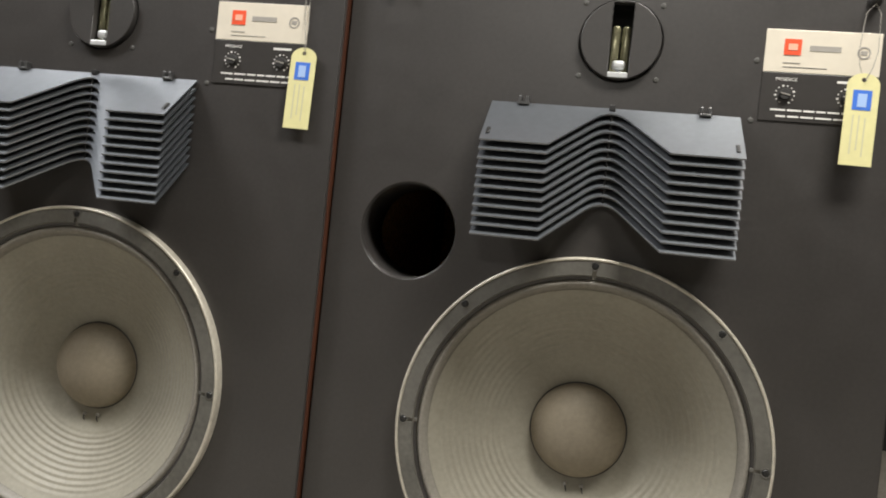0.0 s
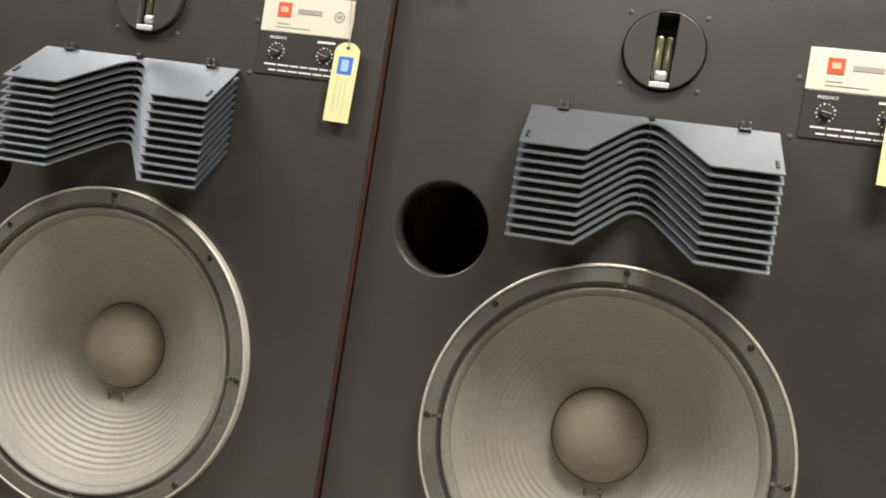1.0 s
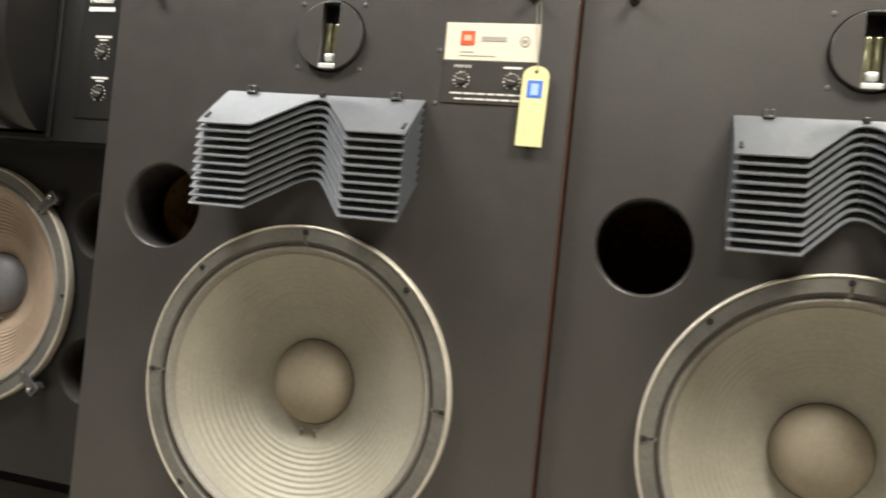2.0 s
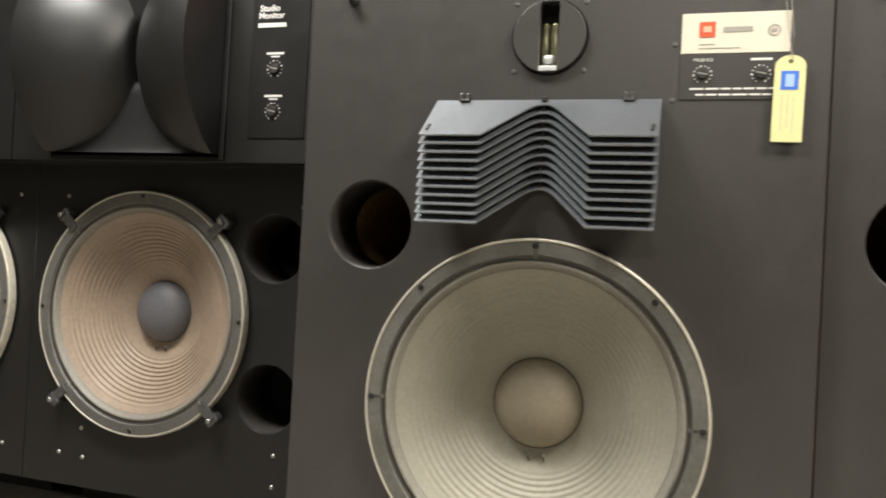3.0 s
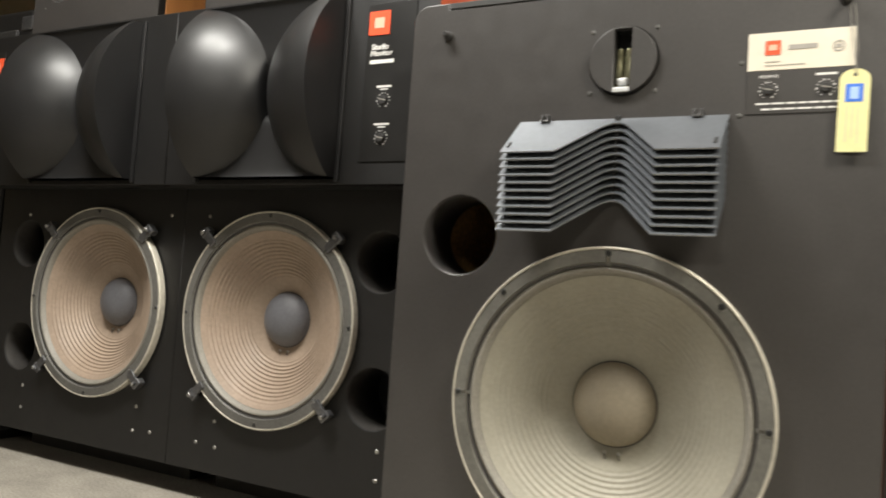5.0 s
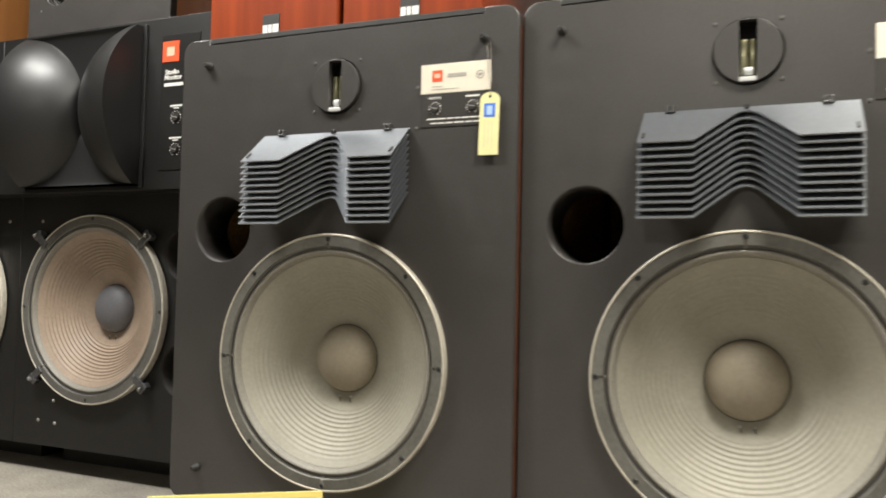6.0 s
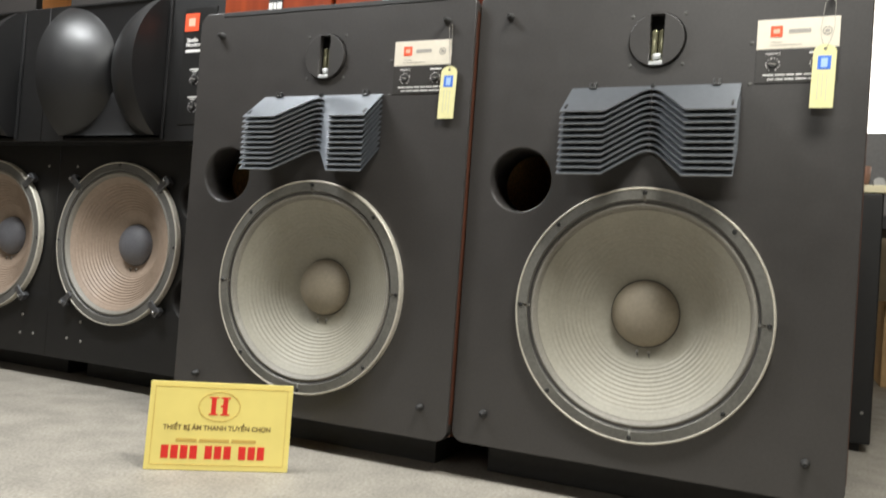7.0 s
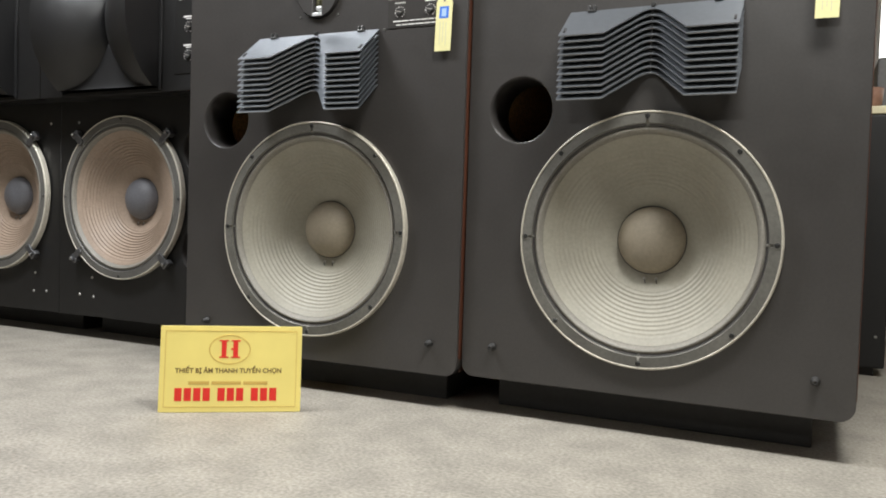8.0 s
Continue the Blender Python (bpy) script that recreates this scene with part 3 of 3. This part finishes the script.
def clamp(parent, a, R):
    """A cast clamp that grips the driver's frame."""
    bm = box(-0.012, 0.016, -0.016, -0.010, -0.008, 0.008, bevel=0.002)
    add_box(bm, 0.012, 0.026, -0.017, 0.0, -0.011, 0.011, bevel=0.003)
    add_box(bm, 0.016, 0.022, -0.023, -0.017, -0.006, 0.006, bevel=0.002)
    c = part("clamp", bm, CLAMP, parent, "cast metal driver clamp", m=pose(R * math.cos(radians(a)), 0, R * math.sin(radians(a)), 0, -a))
    place("bolt", BOLT, STEEL, c, m=pose(0.019, -0.023, 0))
    return c


def studio_monitor(s):
    """s = 1: ports and controls to the right; -1: the mirrored one."""
    sp = empty("studio_monitor", pose(SEAM, 0, 0))
    tagged(sp, "black studio monitor with flared horn, brown cone and two ports", "speaker", group="pair of horn monitors")

    def X(a, b):
        return (min(s * a, s * b), max(s * a, s * b))

    z0, zs, z1 = 0.057, 0.584, 0.913
    wx, wz, R = (0.2255, 0.3490, 0.1935) if s > 0 else (0.2250, 0.3505, 0.1935)
    px, sx = (0.455, 0.012) if s > 0 else (0.470, -0.015)
    edge = X(0.0005, HW)
    face = [(edge[0], z0), (edge[1], z0), (edge[1], zs + 0.01), (edge[0], zs + 0.01)]
    holes = [circle(s * wx, wz, R - 0.006, 96)] + [circle(s * px, z, 0.0520, 56) for z in (0.4625, 0.236)]
    place("lower_baffle", panel_mesh([face] + holes, FACE, FACE + 0.024, 0.001), BLACK_CAB, sp, "black lower baffle board")
    hx, hz = (0.239, 0.747) if s > 0 else (0.241, 0.747)
    more = 0.0 if s > 0 else 0.086
    b = X(0.001, HW)
    hole = [(s * hx - 0.151, hz - 0.154), (s * hx + 0.151, hz - 0.154), (s * hx + 0.151, hz + 0.154), (s * hx - 0.151, hz + 0.154)]
    place("horn_baffle", panel_mesh([[(b[0], zs), (b[1], zs), (b[1], z1), (b[0], z1)], hole], STEP, STEP + 0.02, 0.001), BLACK_CAB, sp, "black upper board that stands proud")
    part("step_panel", box(b[0], b[1], STEP + 0.0205, FACE + 0.03, zs, zs + 0.012), BLACK_CAB, sp)
    bm = bmesh.new()
    e0, e1 = X(0.001, HW + 0.001)
    for a in ((e0, e0 + 0.016, FACE + 0.025, 0.54, z0, z1), (e1 - 0.016, e1, FACE + 0.025, 0.54, z0, z1), (e0 + 0.016, e1 - 0.016, STEP + 0.0205, 0.54, z1 - 0.016, z1), (e0 + 0.016, e1 - 0.016, FACE + 0.025, 0.54, z0, z0 + 0.016), (e0 + 0.016, e1 - 0.016, 0.525, 0.54, z0 + 0.016, z1 - 0.016)):
        add_box(bm, *a)
    for a in ((e0, e0 + 0.016, STEP + 0.0205, FACE + 0.024, zs + 0.013, z1), (e1 - 0.016, e1, STEP + 0.0205, FACE + 0.024, zs + 0.013, z1)):
        add_box(bm, *a)
    part("cabinet", bm, BLACK_CAB, sp, "black cabinet")
    p = X(0.035, HW - 0.03)
    part("plinth", box(p[0], p[1], 0.255, 0.5, 0.0, z0, bevel=0.002), PLINTH, sp, "recessed black plinth")
    horn(sp, s * hx, hz, "black flared horn with two bulging cheeks")
    for x in (hx - 0.1565, hx + 0.1565):
        part("horn_frame", box(s * x - 0.004, s * x + 0.004, STEP - 0.006, STEP + 0.0005, zs + 0.004, z1 - 0.01, bevel=0.0015), HORN, sp)
    w = woofer(sp, s * wx, wz, R, BROWNCONE, GREYDOME, GREYRIM, GREYGASKET, 12, 0.0013, 4, 45, "", 0.0500)
    w.matrix_basis = pose(s * wx, FACE - 0.006, wz)
    for a in (45, 135, 225, 315):
        clamp(w, a, R)
    for z in (0.4625, 0.236):
        part("port", lathe([(0.0517, FACE + 0.0020), (0.0510, FACE + 0.0036), (0.0510, FACE + 0.10), (0.055, FACE + 0.10), (0.055, FACE + 0.0245), (0.0517, FACE + 0.0242)], 56, closed=True), CARDTUBE, sp, "open round bass port", True, pose(s * px, 0, z))
    f = X(0.435 + more, min(0.526 + more, HW - 0.004))
    foil = part("control_plate", box(f[0], f[1], STEP - 0.0018, STEP, 0.620, 0.878, bevel=0.0004), DIALPLATE, sp, "black control plate with two dials")
    mid = s * (0.458 + more)
    part("badge", box(mid - 0.0195, mid + 0.0195, STEP - 0.003, STEP - 0.0014, 0.8260, 0.8650), ORANGE, foil, "orange square badge")
    part("badge_mark", box(mid - 0.009, mid + 0.009, STEP - 0.0035, STEP - 0.0026, 0.837, 0.854), PALEORANGE, foil)
    mid = s * (0.468 + more)
    for words, dx, z in (("Studio", -0.006, 0.8060), ("Monitor", -0.003, 0.7955)):
        place("word", text_mesh(words, 0.0125, 0.0004, 0.02), WHITEINK, foil, m=pose(mid + dx, STEP - 0.0021, z))
    part("word_bar", box(mid - 0.024, mid + 0.021, STEP - 0.0023, STEP - 0.0014, 0.7790, 0.7850), WHITEINK, foil)
    mid = s * (0.4745 + more)
    for z in (0.719, 0.658):
        part("word_bar", box(mid - 0.014, mid + 0.014, STEP - 0.0023, STEP - 0.0014, z + 0.0205, z + 0.0235), WHITEINK, foil)
        part("word_bar", box(mid - 0.007, mid + 0.007, STEP - 0.0023, STEP - 0.0014, z + 0.0165, z + 0.0185), WHITEINK, foil)
        knob(foil, mid, z, 0.0075, STEP - 0.0018)
    for x, z in ((0.460, 0.153), (0.460, 0.106), (0.110, 0.106), (0.062, 0.109), (0.105, 0.153), (0.488, 0.526), (0.052, 0.532)):
        place("screw", BOLT, STEEL, sp, m=pose(s * (x + sx), FACE, z))
    return sp


studio_monitor(1)
studio_monitor(-1)

# ---- bookshelf speakers on top ----


def bookshelf(m, w, h, d, veneer, label, badge, pins):
    sp = empty("bookshelf_speaker", m)
    tagged(sp, label, "speaker")
    part("cabinet", box(-w / 2, w / 2, 0.0, d, 0.0, h, bevel=0.003), veneer, sp)
    if badge:
        part("badge", box(-0.0165, 0.0165, -0.0015, 0.0005, 0.012, 0.046, bevel=0.0004), PLINTH, sp, "black badge with white letters")
    for x0, x1 in ((-0.0155, -0.0065), (-0.0045, 0.0020), (0.0040, 0.0155)):
        part("word_bar", box(x0, x1, -0.0021, 0.0004, *((0.0145, 0.0280) if badge else (0.0220, 0.0335))), WHITEINK, sp, "white lettering")
    for x in pins:
        part("grille_socket", lathe([(0.0042, 0.0005), (0.004, -0.0014), (0.0022, -0.0014), (0.002, 0.0), (0, 0.0)], 16), PLINTH, sp, m=pose(x, 0, 0.031))
    return sp


TOP = 0.8175
for x0, x1 in ((-0.584, -0.3270), (-0.317, -0.077)):
    bookshelf(pose((x0 + x1) / 2, 0.026, TOP), x1 - x0, 0.36, 0.33, CHERRY, "orange cherry bookshelf speaker standing on a floor speaker", True, ())
for x0, x1 in ((0.054, 0.257), (0.296, 0.508)):
    bookshelf(pose((x0 + x1) / 2, 0.030, TOP), x1 - x0, 0.36, 0.30, ROSE, "dark red bookshelf speaker standing on a floor speaker", False, (-0.071, 0.071))


def wood_monitor(m):
    """A wood-sided speaker with a black front, a small woofer and two ports."""
    w, h, d = 0.385, 0.56, 0.30
    sp = empty("wood_speaker", m)
    tagged(sp, "brown wooden speaker with grey front standing on a studio monitor", "speaker", group="wood speakers on the monitors")
    bm = bmesh.new()
    for a in ((-w / 2, -w / 2 + 0.018, 0.0205, d, 0, h), (w / 2 - 0.018, w / 2, 0.0205, d, 0, h), (-w / 2 + 0.018, w / 2 - 0.018, 0.0205, d, 0, 0.018), (-w / 2 + 0.018, w / 2 - 0.018, 0.0205, d, h - 0.018, h)):
        add_box(bm, *a, bevel=0.001)
    part("cabinet", bm, OAK, sp, "brown wood veneer sides")
    face = [(-w / 2, 0.0), (w / 2, 0.0), (w / 2, h), (-w / 2, h)]
    place("front", panel_mesh([face, circle(0, 0.205, 0.108, 64), circle(-0.112, 0.094, 0.030, 32), circle(0.112, 0.100, 0.030, 32)], 0.002, 0.020, 0.001), BAFFLE, sp)
    ring = part("woofer", lathe([(0.120, 0.002), (0.119, -0.006), (0.112, -0.009), (0.104, -0.006), (0.101, 0.0)], 72), EDGE, sp, "silver ring round a dark cone", True, pose(0, 0, 0.205))
    part("surround", lathe([(0.102, -0.002)] + [(0.100 - 0.016 * i / 8, -0.002 - 0.006 * math.sin(math.pi * i / 8)) for i in range(9)] + [(0.082, 0.0), (0.030, 0.045), (0.028, 0.030), (0.0, 0.022)], 72), GREYDOME, ring, smooth=True)
    for x, z in ((-0.112, 0.094), (0.112, 0.100)):
        part("port", lathe([(0.0300, 0.018), (0.0300, 0.09), (0.032, 0.09), (0.032, 0.0205)], 32, closed=True), CARDTUBE, sp, smooth=True, m=pose(x, 0, z))
    for x in (-0.155, 0.155):
        place("screw", SCREW, DARKSTEEL, sp, m=pose(x, 0.002, 0.055))
    return sp


wood = wood_monitor(pose(-0.9375, 0.10, 0.913))
copy_thing(wood, pose(-1.4475, 0.10, 0.913))

# ---- the gold card on the floor ----


def stand_card():
    w, h = 0.223, 0.138
    lean, turn = 7.2, 34.5
    card = place("display_card", panel_mesh([rounded(-w / 2, w / 2, 0, h, 0.002, 3)], 0.0, 0.003, 0.0006), YELLOW, m=pose(-0.3138, -0.2142, 0.0005, -lean, 0, turn))
    tagged(card, "glossy gold display card with red print leaning on its stand", "card")
    part("stand", box(-0.03, 0.03, 0.0, 0.002, 0.0, 0.080, bevel=0.0005), YELLOW, card, "folded strut behind the card", m=pose(0, 0.045, -0.003, 30))
    y = -0.0006
    for a in ((-w / 2 + 0.008, w / 2 - 0.008, y, 0.0005, 0.0080, 0.0087), (-w / 2 + 0.008, w / 2 - 0.008, y, 0.0005, h - 0.0087, h - 0.008), (-w / 2 + 0.008, -w / 2 + 0.0087, y, 0.0005, 0.0087, h - 0.0087), (w / 2 - 0.0087, w / 2 - 0.008, y, 0.0005, 0.0087, h - 0.0087)):
        part("border_line", box(*a), GOLDINK, card)
    emblem = part("emblem", lathe([(0.0230, 0.0), (0.0230, -0.0008), (0.0222, -0.0008), (0.0222, 0.0)], 48), GOLDINK, card, "red oval emblem with two upright bars", m=pose(-0.003, 0, 0.1000) @ Matrix.Diagonal((1.42, 1, 1.02, 1)))
    for sx in (-1, 1):
        part("emblem_bar", box(sx * 0.0064 - 0.0026, sx * 0.0064 + 0.0026, y - 0.0003, 0.0, -0.011, 0.013), REDINK, emblem)
        part("emblem_bar", box(sx * 0.0064 - 0.0050, sx * 0.0064 + 0.0050, y - 0.0003, 0.0, 0.0130, 0.0150), REDINK, emblem)
        part("emblem_bar", box(sx * 0.0064 - 0.0050, sx * 0.0064 + 0.0050, y - 0.0003, 0.0, -0.0130, -0.0110), REDINK, emblem)
    part("emblem_bar", box(0.0014, 0.0040, y - 0.0003, 0.0, -0.0002, 0.0024), REDINK, emblem)
    place("word", text_mesh("THIẾT BỊ ÂM THANH TUYỂN CHỌN", 0.0102, bold=0.022), BROWNINK, card, m=pose(-0.0035, y + 0.0002, 0.0660))
    for x0, x1 in ((-0.062, -0.030), (-0.026, 0.020), (0.024, 0.062)):
        part("text_bar", box(x0 - 0.004, x1 - 0.004, y, 0.0005, 0.0440, 0.0490), GOLDINK, card)
    x = -0.0870
    for group in (4, 3, 3):
        for digit in range(group):
            part("number_bar", box(x, x + 0.0112, y, 0.0005, 0.0180, 0.0385, bevel=0.0001), REDINK, card, "red printed bar")
            x += 0.0146
        x += 0.0085
    return card


stand_card()

# ---- behind, beside the window ----


def black_cabinet():
    c = empty("dark_speaker", pose(0.462, 0.787, 0))
    tagged(c, "tall glossy black speaker standing behind the pair", "speaker")
    part("cabinet", box(-0.21, 0.21, 0.0, 0.36, 0.02, 0.585, bevel=0.004), BLACK_CAB, c)
    part("foot", box(-0.19, 0.19, 0.02, 0.34, 0.0, 0.021), PLINTH, c)
    part("top_board", box(-0.215, 0.215, -0.004, 0.36, 0.5855, 0.603, bevel=0.002), CREAM, c, "cream top board")
    place("screw", BOLT, STEEL, c, m=pose(0.19, 0.0, 0.09))
    return c


black_cabinet()


def shop_speaker():
    """A black speaker next to the studio monitors, with steel corner guards."""
    c = empty("stage_speaker", pose(-2.075, 0.19, 0))
    tagged(c, "large black speaker with steel corner guards beside the monitors", "speaker")
    part("cabinet", box(-0.30, 0.30, 0.0, 0.45, 0.03, 1.02, bevel=0.008), BLACK_CAB, c)
    part("foot", box(-0.27, 0.27, 0.03, 0.42, 0.0, 0.031), PLINTH, c)
    part("grille", box(-0.27, 0.26, -0.012, -0.0005, 0.20, 0.97, bevel=0.005), PLINTH, c, "black cloth grille")
    for z in (0.045, 0.985):
        part("corner_guard", box(0.262, 0.304, -0.004, 0.04, z - 0.018, z + 0.018, bevel=0.004), CLAMP, c, "steel corner guard")
    for z in (0.56, 0.62):
        place("screw", BOLT, STEEL, c, m=pose(0.285, 0.0, z))
    return c


shop_speaker()
pot = link("pot", lathe([(0.0, 0.0), (0.028, 0.0), (0.034, 0.03), (0.036, 0.062), (0.033, 0.062), (0.030, 0.01), (0, 0.01)], 32), CLAY, smooth=True, m=pose(0.617, 0.937, 0.603, 90) @ pose(0, 0, 0))
tagged(pot, "small brown ceramic pot standing on a dark speaker", "pot")


def amplifier():
    a = empty("amplifier", pose(0.92, 1.75, 0.0))
    tagged(a, "grey metal amplifier on a dark low bench", "amplifier")
    part("body", box(-0.24, 0.24, 0.0, 0.34, 0.62, 0.90, bevel=0.006), GREYPLASTIC, a)
    for x in (-0.19, -0.05, 0.08):
        part("knob", lathe([(0.02, 0), (0.018, -0.02), (0, -0.02)], 24), STEEL, a, m=pose(x, 0, 0.73))
    return a


amplifier()
bench = link("bench", add_box(add_box(box(-0.30, 0.34, -0.02, 0.40, 0.575, 0.619, bevel=0.004), -0.28, -0.24, 0.02, 0.36, 0.0, 0.574), 0.28, 0.32, 0.02, 0.36, 0.0, 0.574), PLINTH, m=pose(0.92, 1.75, 0))
tagged(bench, "low dark wooden bench that carries an amplifier", "bench")
box_ob = empty("carton", pose(1.165, 2.30, 0))
tagged(box_ob, "closed brown cardboard carton standing on the floor", "box")
part("body", box(-0.35, 0.35, 0.0, 0.4, 0.0, 0.335, bevel=0.004), CARTON, box_ob)
part("flap", box(-0.349, 0.349, -0.001, 0.198, 0.3355, 0.3385), CARTON, box_ob)
part("tape", box(-0.02, 0.02, -0.0015, -0.0005, 0.20, 0.335), CREAM, box_ob)
